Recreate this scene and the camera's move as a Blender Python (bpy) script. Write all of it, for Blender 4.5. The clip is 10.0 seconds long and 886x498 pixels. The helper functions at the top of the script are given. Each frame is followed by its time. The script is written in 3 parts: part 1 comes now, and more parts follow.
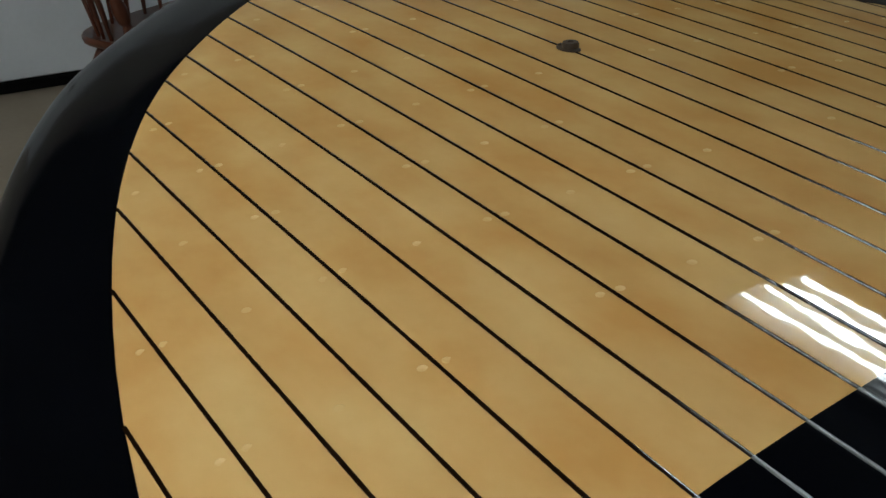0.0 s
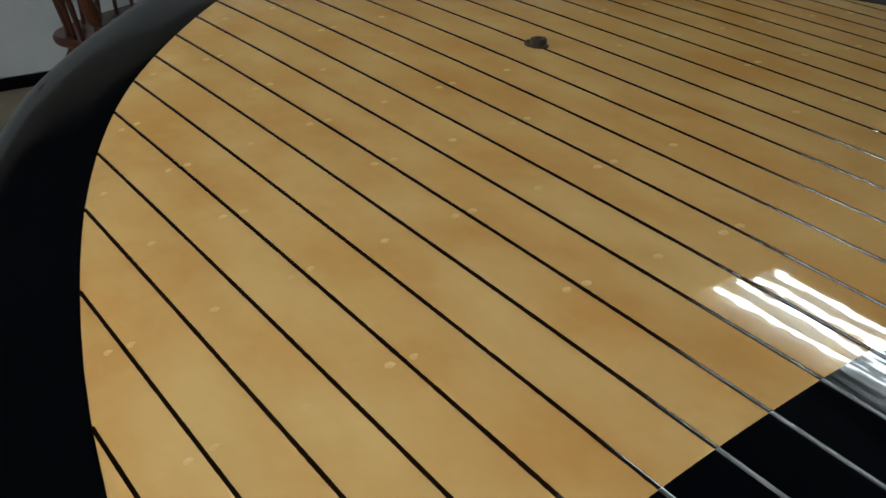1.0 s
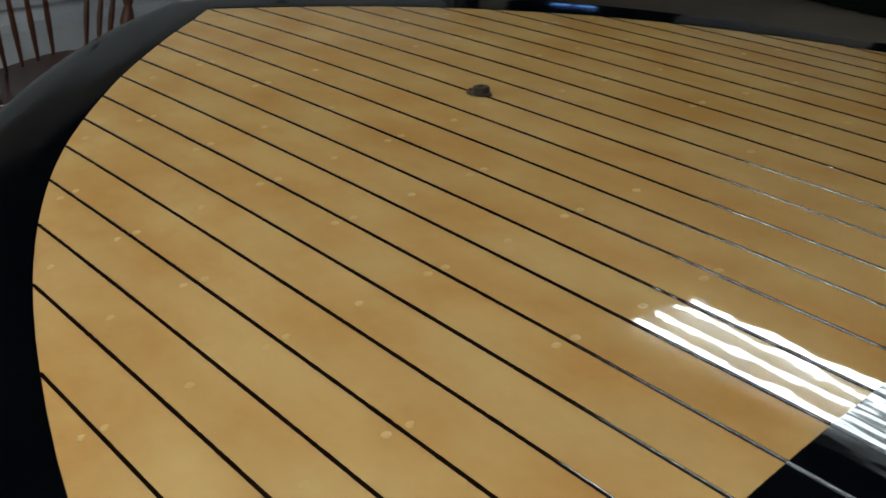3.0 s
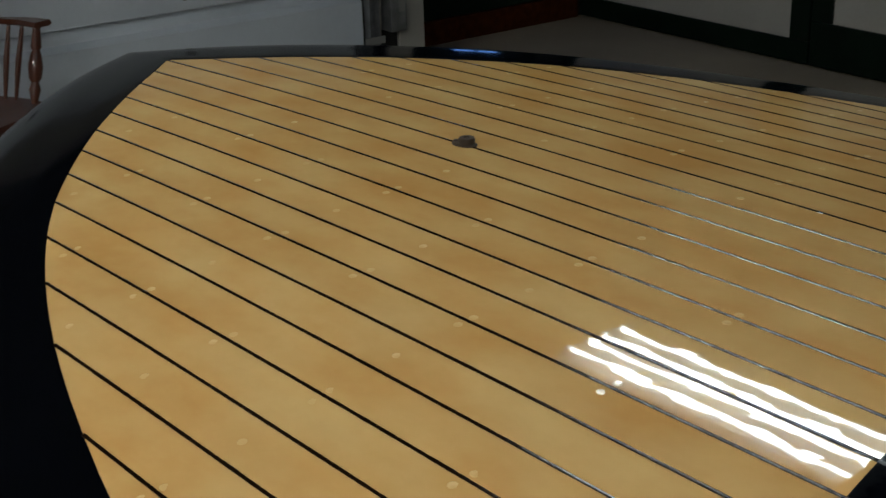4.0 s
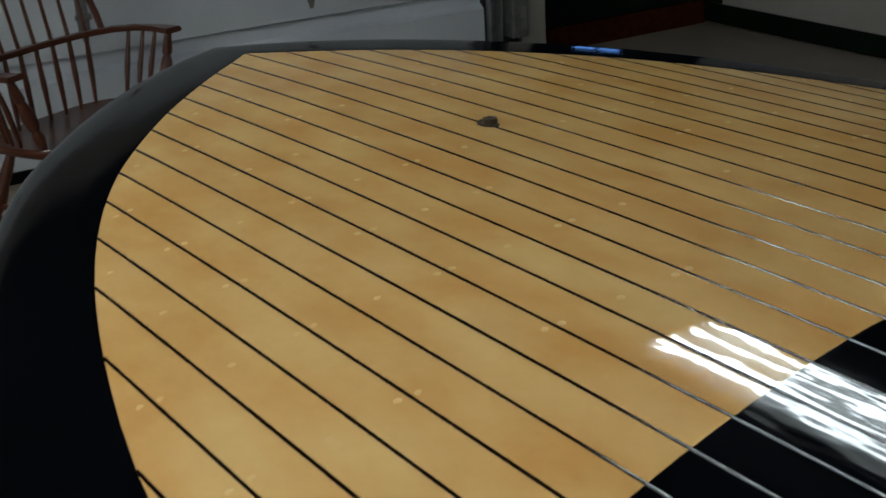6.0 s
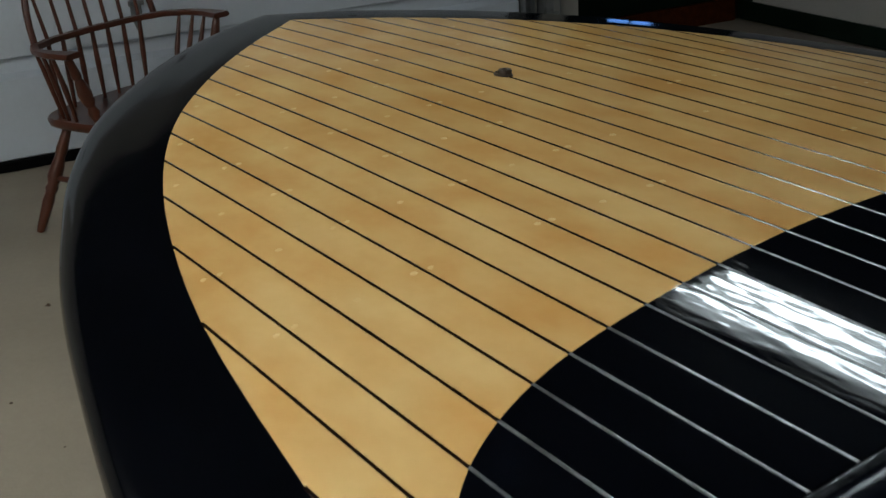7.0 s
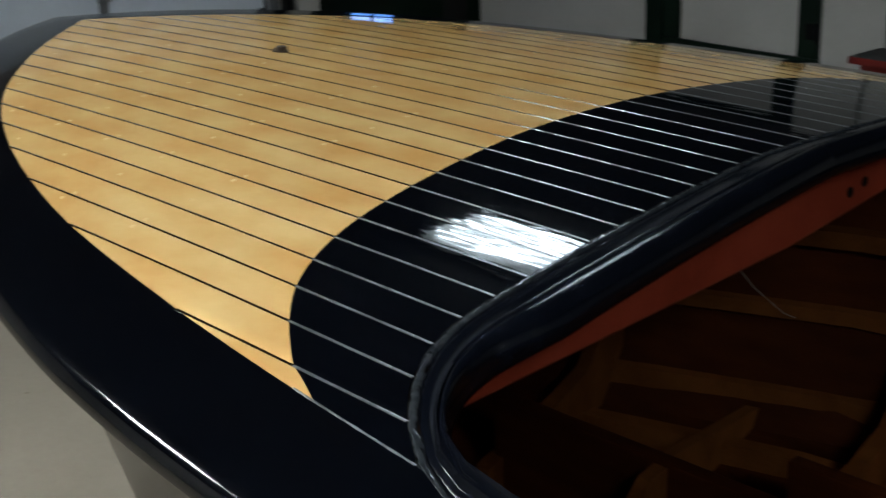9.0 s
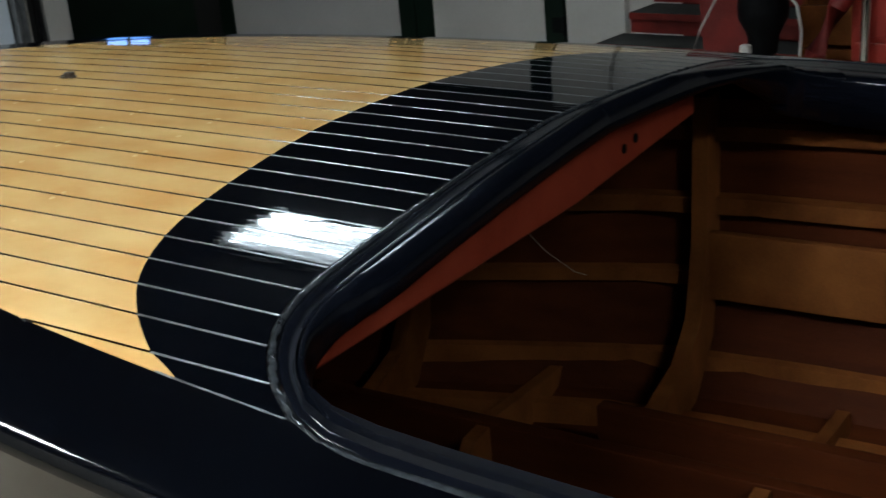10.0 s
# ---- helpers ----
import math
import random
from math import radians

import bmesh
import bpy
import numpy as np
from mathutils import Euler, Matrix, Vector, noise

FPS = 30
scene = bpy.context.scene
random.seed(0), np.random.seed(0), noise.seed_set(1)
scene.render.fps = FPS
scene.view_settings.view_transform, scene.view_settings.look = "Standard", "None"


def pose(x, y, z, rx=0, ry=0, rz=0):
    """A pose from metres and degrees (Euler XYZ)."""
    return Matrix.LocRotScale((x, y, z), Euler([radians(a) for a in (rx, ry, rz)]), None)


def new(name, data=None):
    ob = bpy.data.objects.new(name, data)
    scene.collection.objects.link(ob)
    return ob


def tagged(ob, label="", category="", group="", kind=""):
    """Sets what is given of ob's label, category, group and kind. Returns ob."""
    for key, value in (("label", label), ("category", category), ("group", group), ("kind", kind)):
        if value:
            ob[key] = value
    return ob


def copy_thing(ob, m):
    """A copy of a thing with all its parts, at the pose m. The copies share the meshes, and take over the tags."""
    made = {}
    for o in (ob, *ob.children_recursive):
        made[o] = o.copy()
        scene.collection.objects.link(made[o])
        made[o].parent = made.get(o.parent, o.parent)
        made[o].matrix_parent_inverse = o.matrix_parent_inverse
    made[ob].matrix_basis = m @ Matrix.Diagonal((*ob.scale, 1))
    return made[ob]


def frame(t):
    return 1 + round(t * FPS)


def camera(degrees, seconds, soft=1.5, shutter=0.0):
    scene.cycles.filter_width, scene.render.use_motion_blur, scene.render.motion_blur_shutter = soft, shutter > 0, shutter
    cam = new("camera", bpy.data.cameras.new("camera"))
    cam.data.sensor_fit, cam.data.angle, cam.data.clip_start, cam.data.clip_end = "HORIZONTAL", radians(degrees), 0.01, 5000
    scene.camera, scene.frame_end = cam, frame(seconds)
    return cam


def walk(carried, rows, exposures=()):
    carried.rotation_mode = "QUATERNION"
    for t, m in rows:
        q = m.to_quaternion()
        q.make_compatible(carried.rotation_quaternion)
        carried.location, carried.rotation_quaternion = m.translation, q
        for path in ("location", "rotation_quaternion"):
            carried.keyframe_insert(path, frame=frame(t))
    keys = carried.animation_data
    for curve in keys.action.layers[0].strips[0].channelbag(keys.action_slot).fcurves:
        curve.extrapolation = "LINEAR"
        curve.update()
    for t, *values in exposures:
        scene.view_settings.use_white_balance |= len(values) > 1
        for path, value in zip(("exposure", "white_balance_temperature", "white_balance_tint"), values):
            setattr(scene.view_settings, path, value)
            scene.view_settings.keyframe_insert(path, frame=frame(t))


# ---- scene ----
cam = camera(37.58, 10.0, shutter=0.4)
ROWS = [
    (0.0, pose(1.177, -0.822, 1.572, 65.00, 1.88, 60.19)),
    (0.5, pose(1.181, -0.817, 1.567, 65.18, 1.95, 59.85)),
    (1.0, pose(1.184, -0.817, 1.573, 64.84, 2.05, 59.02)),
    (1.5, pose(1.181, -0.819, 1.570, 64.80, 1.88, 58.01)),
    (2.0, pose(1.178, -0.827, 1.573, 64.65, 1.96, 56.50)),
    (2.5, pose(1.159, -0.824, 1.567, 65.43, 2.68, 55.47)),
    (4.0, pose(1.062, -0.963, 1.603, 67.91, 1.68, 48.26)),
    (4.5, pose(1.075, -0.968, 1.603, 68.10, 1.43, 46.45)),
    (5.0, pose(1.094, -0.979, 1.609, 68.42, 0.14, 45.23)),
    (5.5, pose(1.168, -0.911, 1.606, 68.48, 3.56, 51.21)),
    (7.0, pose(1.487, -1.057, 1.590, 68.95, 2.97, 56.59)),
    (7.5, pose(1.603, -1.114, 1.594, 69.37, 2.38, 55.85)),
    (8.0, pose(1.733, -1.160, 1.597, 69.57, 3.17, 54.98)),
    (8.5, pose(1.806, -1.217, 1.587, 69.91, 3.71, 53.01)),
    (9.0, pose(1.798, -1.370, 1.586, 70.11, 2.03, 45.12)),
    (9.5, pose(1.793, -1.449, 1.574, 70.14, 3.15, 37.97)),
    (10.0, pose(1.835, -1.501, 1.579, 70.29, 5.11, 33.50)),
]
EXPOSURES = [(0.0, 0.44, 6500, 10), (2.5, 0.44, 6500, 10), (5.0, 0.43, 6450, 10), (7.0, 0.56, 6350, 10), (8.5, 0.92, 6050, 10), (10.0, 1.36, 6000, 10)]
walk(cam, ROWS, exposures=EXPOSURES)
# end of walk


# ---- light of the place ----
world = bpy.data.worlds.new("world")
scene.world = world
world.use_nodes = True
wn = world.node_tree.nodes
wn["Background"].inputs[0].default_value = (0.55, 0.65, 0.8, 1)
wn["Background"].inputs[1].default_value = 0.15

TUBE_POWER = 70.0


# ---- materials ----
def mat(name, color, rough=0.5, metal=0.0, coat=0.0, coat_rough=0.03, vary=0.0, scale=(8, 8, 8), fine=0.0, fine_scale=200.0,
        bump=0.0, bump_scale=60.0, dark=None, per_piece=0.0, spec=0.5, wave=0.0, wave_scale=9.0, detail=4.0, along=(1, 1, 1)):
    """A surface with broad blotches, fine grain, a change from piece to piece and a fine relief."""
    m = bpy.data.materials.new(name)
    m.use_nodes = True
    nt = m.node_tree
    b = nt.nodes["Principled BSDF"]
    b.inputs["Roughness"].default_value = rough
    b.inputs["Metallic"].default_value = metal
    b.inputs["Coat Weight"].default_value = coat
    b.inputs["Coat Roughness"].default_value = coat_rough
    b.inputs["Specular IOR Level"].default_value = spec
    b.inputs["Base Color"].default_value = (*color, 1)
    tc = nt.nodes.new("ShaderNodeTexCoord")
    mp = nt.nodes.new("ShaderNodeMapping")
    mp.inputs["Scale"].default_value = scale
    nt.links.new(tc.outputs["Object"], mp.inputs["Vector"])
    if vary or fine or per_piece:
        n1 = nt.nodes.new("ShaderNodeTexNoise")
        n1.inputs["Scale"].default_value = 1.0
        n1.inputs["Detail"].default_value = detail
        nt.links.new(mp.outputs["Vector"], n1.inputs["Vector"])
        n2 = nt.nodes.new("ShaderNodeTexNoise")
        n2.inputs["Scale"].default_value = fine_scale / 8.0
        n2.inputs["Detail"].default_value = 3.0
        nt.links.new(mp.outputs["Vector"], n2.inputs["Vector"])
        ob = nt.nodes.new("ShaderNodeObjectInfo")
        add = nt.nodes.new("ShaderNodeMath")
        add.operation = "MULTIPLY_ADD"
        nt.links.new(n2.outputs["Fac"], add.inputs[0])
        add.inputs[1].default_value = fine / max(vary + fine, 1e-6)
        rng = nt.nodes.new("ShaderNodeMapRange")
        rng.inputs["From Min"].default_value = 0.3
        rng.inputs["From Max"].default_value = 0.7
        rng.inputs["To Max"].default_value = vary / max(vary + fine, 1e-6)
        nt.links.new(n1.outputs["Fac"], rng.inputs["Value"])
        nt.links.new(rng.outputs["Result"], add.inputs[2])
        add2 = nt.nodes.new("ShaderNodeMath")
        add2.operation = "MULTIPLY_ADD"
        nt.links.new(ob.outputs["Random"], add2.inputs[0])
        add2.inputs[1].default_value = per_piece
        nt.links.new(add.outputs[0], add2.inputs[2])
        mix = nt.nodes.new("ShaderNodeMix")
        mix.data_type = "RGBA"
        dk = dark if dark else tuple(c * (1 - min(0.9, vary + fine)) for c in color)
        mix.inputs["A"].default_value = (*color, 1)
        mix.inputs["B"].default_value = (*dk, 1)
        nt.links.new(add2.outputs[0], mix.inputs["Factor"])
        nt.links.new(mix.outputs["Result"], b.inputs["Base Color"])
    if bump or wave:
        nb = nt.nodes.new("ShaderNodeTexNoise")
        nb.inputs["Scale"].default_value = bump_scale if bump else wave_scale
        nb.inputs["Detail"].default_value = 3.0 if bump else 1.5
        ms = nt.nodes.new("ShaderNodeMapping")
        ms.inputs["Scale"].default_value = along
        nt.links.new(tc.outputs["Object"], ms.inputs["Vector"])
        nt.links.new(ms.outputs["Vector"], nb.inputs["Vector"])
        bp = nt.nodes.new("ShaderNodeBump")
        bp.inputs["Strength"].default_value = 1.0
        bp.inputs["Distance"].default_value = bump or wave
        nt.links.new(nb.outputs["Fac"], bp.inputs["Height"])
        nt.links.new(bp.outputs["Normal"], b.inputs["Normal"])
        if coat:
            nt.links.new(bp.outputs["Normal"], b.inputs["Coat Normal"])
    return m


def glow(name, color, strength):
    m = bpy.data.materials.new(name)
    m.use_nodes = True
    b = m.node_tree.nodes["Principled BSDF"]
    b.inputs["Base Color"].default_value = (0.8, 0.8, 0.8, 1)
    b.inputs["Emission Color"].default_value = (*color, 1)
    b.inputs["Emission Strength"].default_value = strength
    return m


M_DECK = mat("varnished_deck_wood", (0.80, 0.555, 0.235), rough=0.5, coat=1.0, coat_rough=0.012, vary=0.95, fine=0.2, scale=(8, 12, 6),
             dark=(0.67, 0.37, 0.12), per_piece=0.2, wave=0.00009, wave_scale=30.0, fine_scale=60, spec=0.0, along=(0.8, 1.3, 1))
M_BUNG = mat("deck_bung_wood", (0.90, 0.69, 0.35), rough=0.5, coat=1.0, vary=0.2, scale=(90, 90, 90), spec=0.0, dark=(0.78, 0.54, 0.23), per_piece=0.9)
M_BLACK = mat("black_gloss_paint", (0.0009, 0.0013, 0.0026), rough=0.32, coat=0.85, coat_rough=0.09, vary=0.4, fine=0.3, scale=(9, 9, 9),
              dark=(0.0018, 0.0025, 0.0046), wave=0.0003, wave_scale=11.0, spec=0.0)
M_MARGIN = mat("black_stained_margin", (0.0012, 0.0018, 0.0036), rough=0.2, coat=0.8, coat_rough=0.035, vary=0.4, fine=0.3, scale=(6, 14, 9),
               dark=(0.0018, 0.0025, 0.0046), wave=0.00016, wave_scale=30.0, spec=0.0, along=(0.5, 1.8, 1))
M_SEAM = mat("dark_seam_caulk", (0.020, 0.009, 0.0035), rough=0.3, coat=1.0, coat_rough=0.06, vary=0.5, scale=(30, 90, 30), spec=0.0)
M_SEAM_GREY = mat("grey_seam_caulk", (0.17, 0.178, 0.19), rough=0.35, coat=1.0, coat_rough=0.10, vary=0.7, scale=(35, 90, 30), spec=0.3)
M_COAMING = mat("black_rim_paint", (0.0018, 0.0026, 0.0052), rough=0.5, coat=0.5, coat_rough=0.15, vary=0.4, fine=0.5, scale=(24, 24, 24), dark=(0.0036, 0.0046, 0.008), spec=0.0)
M_SEALANT = mat("lumpy_grey_sealant", (0.005, 0.006, 0.009), rough=0.4, coat=0.7, coat_rough=0.10, vary=0.8, fine=0.5, scale=(120, 120, 120),
                dark=(0.045, 0.05, 0.056), spec=0.0)
M_RED = mat("red_primer_beam", (0.33, 0.055, 0.026), rough=0.6, vary=0.6, fine=0.4, scale=(6, 10, 10), dark=(0.20, 0.028, 0.013), spec=0.1)
M_HULL_IN = mat("mahogany_planking", (0.082, 0.020, 0.0055), rough=0.6, vary=0.8, fine=0.5, scale=(3, 22, 22), dark=(0.026, 0.006, 0.002), spec=0.05)
M_RIB = mat("raw_rib_wood", (0.24, 0.085, 0.021), rough=0.65, vary=0.8, fine=0.5, scale=(9, 14, 8), dark=(0.085, 0.026, 0.006), per_piece=0.3, spec=0.08)
M_FLOOR = mat("worn_concrete_floor", (0.39, 0.33, 0.255), rough=0.6, vary=0.4, fine=0.3, scale=(1.6, 1.6, 1.6), dark=(0.28, 0.235, 0.18), bump=0.0008, bump_scale=90.0, detail=8)
M_WALL = mat("off_white_wall_paint", (0.43, 0.415, 0.385), rough=0.6, vary=0.3, fine=0.2, scale=(2, 2, 2), dark=(0.34, 0.325, 0.295), detail=6)
M_DOOR = mat("white_door_enamel", (0.72, 0.78, 0.86), rough=0.45, vary=0.2, fine=0.1, scale=(2, 2, 2), dark=(0.56, 0.61, 0.69))
# black for rubber and dull black parts, also for the shade under the steps
M_RUBBER_SHADE = mat("black_rubber_and_step_shade", (0.004, 0.004, 0.0045), rough=0.6, vary=0.4, scale=(12, 12, 12), spec=0.06)
M_GREEN = mat("dark_green_door_frame", (0.004, 0.013, 0.007), rough=0.45, vary=0.4, fine=0.2, scale=(6, 6, 6), spec=0.15)
M_DARK = mat("near_black_recess", (0.008, 0.008, 0.007), rough=0.7, vary=0.4, scale=(3, 3, 3))
M_CEIL = mat("dark_ceiling_boards", (0.03, 0.025, 0.02), rough=0.8, vary=0.2, scale=(2, 2, 2))
M_CHAIR = mat("red_brown_chair_wood", (0.10, 0.024, 0.009), rough=0.35, coat=0.35, coat_rough=0.15, vary=0.5, fine=0.4, scale=(14, 14, 4), dark=(0.05, 0.011, 0.004))
M_GREYMETAL = mat("grey_galvanised_steel", (0.30, 0.31, 0.32), rough=0.42, metal=0.6, vary=0.3, fine=0.2, scale=(20, 20, 20))
M_BRASS = mat("tarnished_brass", (0.055, 0.032, 0.013), rough=0.6, metal=0.25, vary=0.5, fine=0.3, scale=(120, 120, 120), dark=(0.018, 0.012, 0.008))
M_REDPAINT = mat("red_step_paint", (0.16, 0.014, 0.010), rough=0.5, vary=0.5, fine=0.3, scale=(6, 6, 6), spec=0.2)
M_REDENAMEL = mat("red_cabinet_enamel", (0.34, 0.032, 0.02), rough=0.4, vary=0.4, fine=0.3, scale=(5, 5, 5), spec=0.3)
M_TREAD = mat("grey_tread_paint", (0.05, 0.052, 0.047), rough=0.75, vary=0.5, fine=0.3, scale=(6, 6, 6), spec=0.2)
M_WHITEMETAL = mat("fixture_enamel", (0.26, 0.26, 0.25), rough=0.6, vary=0.1, scale=(5, 5, 5))
M_TUBE = glow("fluorescent_tube_glow", (0.97, 1.0, 0.94), TUBE_POWER)
# dimmed so its streaks in the varnish don't burn out
M_TUBE_DIM = glow("dimmed_tube_glow", (0.82, 0.95, 1.0), TUBE_POWER * 0.24)
# for the unseen fixture added to brighten the cockpit
M_TUBE_FILL = glow("added_fill_tube_glow", (0.97, 1.0, 0.94), TUBE_POWER * 0.48)
M_SKYPANE = glow("daylight_pane", (0.12, 0.36, 1.0), 1.1)
M_CABLE = mat("white_cable", (0.40, 0.37, 0.33), rough=0.5, vary=0.2, scale=(30, 30, 30))


# ---- mesh helpers ----
def mesh_of(name, verts, faces, material, smooth=False, smooth_angle=None):
    me = bpy.data.meshes.new(name)
    me.from_pydata([tuple(v) for v in verts], [], faces)
    me.materials.append(material)
    bm = bmesh.new()
    bm.from_mesh(me)
    bmesh.ops.recalc_face_normals(bm, faces=bm.faces)
    bm.to_mesh(me)
    bm.free()
    if smooth:
        for p in me.polygons:
            p.use_smooth = True
    if smooth_angle:
        me.set_sharp_from_angle(angle=radians(smooth_angle))
    return me


def piece(name, me, parent=None, m=None, label=""):
    ob = new(name, me)
    if parent:
        ob.parent = parent
    if m is not None:
        ob.matrix_basis = m
    if label:
        ob["label"] = label
    return ob


def part(name, bm, material, parent=None, label="", m=None, smooth=None):
    """Links a bmesh as one mesh object under a thing or a part."""
    me = bpy.data.meshes.new(name)
    bmesh.ops.recalc_face_normals(bm, faces=bm.faces)
    bm.to_mesh(me)
    bm.free()
    me.materials.append(material)
    if smooth:
        for p in me.polygons:
            p.use_smooth = True
        me.set_sharp_from_angle(angle=radians(smooth))
    return piece(name, me, parent, m, label)


def empty(name, m=None):
    ob = new(name)
    ob.empty_display_size = 0.1
    if m is not None:
        ob.matrix_basis = m
    return ob


def add_box(bm, lo, hi, bevel=0.0, m=None):
    """A box between two corners, its edges bevelled, added to bm."""
    g = bmesh.ops.create_cube(bm, size=1.0)
    vs = g["verts"]
    for v in vs:
        v.co = Vector([lo[i] + (v.co[i] + 0.5) * (hi[i] - lo[i]) for i in range(3)])
    if m is not None:
        bmesh.ops.transform(bm, matrix=m, verts=vs)
    if bevel:
        es = list({e for v in vs for e in v.link_edges})
        bmesh.ops.bevel(bm, geom=es, offset=bevel, segments=2, affect="EDGES", profile=0.6)
    return bm


def box(lo, hi, bevel=0.0, m=None):
    return add_box(bmesh.new(), lo, hi, bevel, m)


def lathe(profile, n=16):
    """A turned shape round z from (radius, height) rows."""
    bm = bmesh.new()
    rings = []
    for r, z in profile:
        rings.append([bm.verts.new((r * math.cos(2 * math.pi * i / n), r * math.sin(2 * math.pi * i / n), z)) for i in range(n)])
    for a, b in zip(rings, rings[1:]):
        for i in range(n):
            bm.faces.new((a[i], a[(i + 1) % n], b[(i + 1) % n], b[i]))
    bm.faces.new(rings[0][::-1])
    bm.faces.new(rings[-1])
    return bm


def tube(points, radius, n=8, closed_ends=True):
    """A round bar along points; radius is a number or one for each point."""
    bm = bmesh.new()
    pts = [Vector(p) for p in points]
    rings = []
    for i, p in enumerate(pts):
        d = (pts[min(i + 1, len(pts) - 1)] - pts[max(i - 1, 0)]).normalized()
        up = Vector((0, 0, 1)) if abs(d.z) < 0.9 else Vector((1, 0, 0))
        a = d.cross(up).normalized()
        b = a.cross(d)
        r = radius[i] if isinstance(radius, (list, tuple)) else radius
        rings.append([bm.verts.new(p + r * (math.cos(2 * math.pi * k / n) * a + math.sin(2 * math.pi * k / n) * b)) for k in range(n)])
    for a, b in zip(rings, rings[1:]):
        for k in range(n):
            bm.faces.new((a[k], a[(k + 1) % n], b[(k + 1) % n], b[k]))
    if closed_ends:
        bm.faces.new(rings[0][::-1])
        bm.faces.new(rings[-1])
    return bm


def between(a, b):
    """The pose that puts the z axis from a to b."""
    a, b = Vector(a), Vector(b)
    return Matrix.Translation(a) @ (b - a).to_track_quat("Z", "Y").to_matrix().to_4x4()


def spline(knots):
    """A smooth curve y(x) through knots, by cubic pieces with limited slopes."""
    xs = np.array([k[0] for k in knots], float)
    ys = np.array([k[1] for k in knots], float)
    h = np.diff(xs)
    dl = np.diff(ys) / h
    sl = np.empty(len(xs))
    sl[0], sl[-1] = dl[0], dl[-1]
    for i in range(1, len(xs) - 1):
        sl[i] = 0 if dl[i - 1] * dl[i] <= 0 else 2 * dl[i - 1] * dl[i] / (dl[i - 1] + dl[i])

    def f(x):
        x = min(max(x, xs[0]), xs[-1])
        i = min(int(np.searchsorted(xs, x, side="right")) - 1, len(h) - 1)
        t = (x - xs[i]) / h[i]
        return float((1 + 2 * t) * (1 - t) ** 2 * ys[i] + t * (1 - t) ** 2 * h[i] * sl[i] + t * t * (3 - 2 * t) * ys[i + 1] + t * t * (t - 1) * h[i] * sl[i + 1])
    return f


def grid_faces(nu, nv, off=0):
    return [(off + i * nv + j, off + i * nv + j + 1, off + (i + 1) * nv + j + 1, off + (i + 1) * nv + j) for i in range(nu - 1) for j in range(nv - 1)]


# ---- the room, turned a little against the boat ----
ROOM = pose(-4.0, 0.3, 0, 0, 0, -5)
U0, U1, V0, V1, H = 0.0, 8.5, -3.6, 4.30, 2.62
bmf = box((-2.6, V0 - 0.2, -0.2), (U1 + 0.2, V1 + 0.2, 0.0))
floor = part("floor", bmf, M_FLOOR, m=ROOM)
tagged(floor, "worn beige painted concrete garage floor", "floor", kind="structure")
ceiling = part("ceiling", box((-2.6, V0 - 0.2, H), (U1 + 0.2, V1 + 0.2, H + 0.15)), M_CEIL, m=ROOM)
tagged(ceiling, "dark unpainted board ceiling", "ceiling", kind="structure")
HL = 2.16
bmw = box((-0.2, V0, 0), (-0.0, -0.95, HL), 0.002)
tagged(part("wall_bow", bmw, M_WALL, m=ROOM), "off-white garage wall round the sectional door", "wall", kind="structure")
tagged(part("trim", box((-0.2, 2.703, 0), (0.02, 2.85, 2.155), 0.004), M_WALL, m=ROOM), "off-white painted door jamb trim", "trim", kind="structure")
tagged(part("wall_port", box((-0.62, V1, 0), (U1, V1 + 0.2, HL)), M_WALL, m=ROOM), "off-white painted side wall", "wall", kind="structure")
tagged(part("wall_aft", box((U1, V0, 0), (U1 + 0.2, V1, HL)), M_WALL, m=ROOM), "off-white painted rear wall", "wall", kind="structure")
tagged(part("wall_starboard", box((-0.2, V0 - 0.2, 0), (U1, V0, HL)), M_WALL, m=ROOM), "off-white painted side wall", "wall", kind="structure")
# near-black walls in the recess and beside the garage door
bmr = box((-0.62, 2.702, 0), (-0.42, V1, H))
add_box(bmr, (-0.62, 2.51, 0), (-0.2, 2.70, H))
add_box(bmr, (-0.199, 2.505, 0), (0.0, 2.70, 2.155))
tagged(part("wall_recess", bmr, M_DARK, m=ROOM), "near-black wall in and beside a recess", "wall", kind="structure")

tagged(part("baseboard", box((-0.419, 2.71, 0.0), (-0.385, V1 - 0.07, 0.13), 0.004), M_HULL_IN, m=ROOM), "dark red-brown board along the recess", "baseboard", kind="structure")

bml = box((-0.2, V0, HL + 0.002), (0.03, 2.702, 2.50), 0.004)
tagged(part("wall_lintel", bml, M_WALL, m=ROOM), "off-white painted wall above the garage door", "wall", kind="structure")
# unseen dark bands, added so the gloss surfaces mirror darkness above the walls
bmu = box((-0.2, V0, 2.502), (0.03, 2.702, H))
add_box(bmu, (-0.2, 2.704, HL + 0.002), (0.03, V1, H))
add_box(bmu, (-0.62, V1 - 0.03, HL + 0.002), (U1, V1 + 0.2, H))
add_box(bmu, (U1 - 0.03, V0, HL + 0.002), (U1 + 0.2, V1 - 0.03, H))
add_box(bmu, (-0.2, V0 - 0.2, HL + 0.002), (U1, V0 + 0.03, H))
tagged(part("wall_upper", bmu, M_CEIL, m=ROOM), "unseen dark upper walls, added to keep reflections dark", "wall", kind="structure")

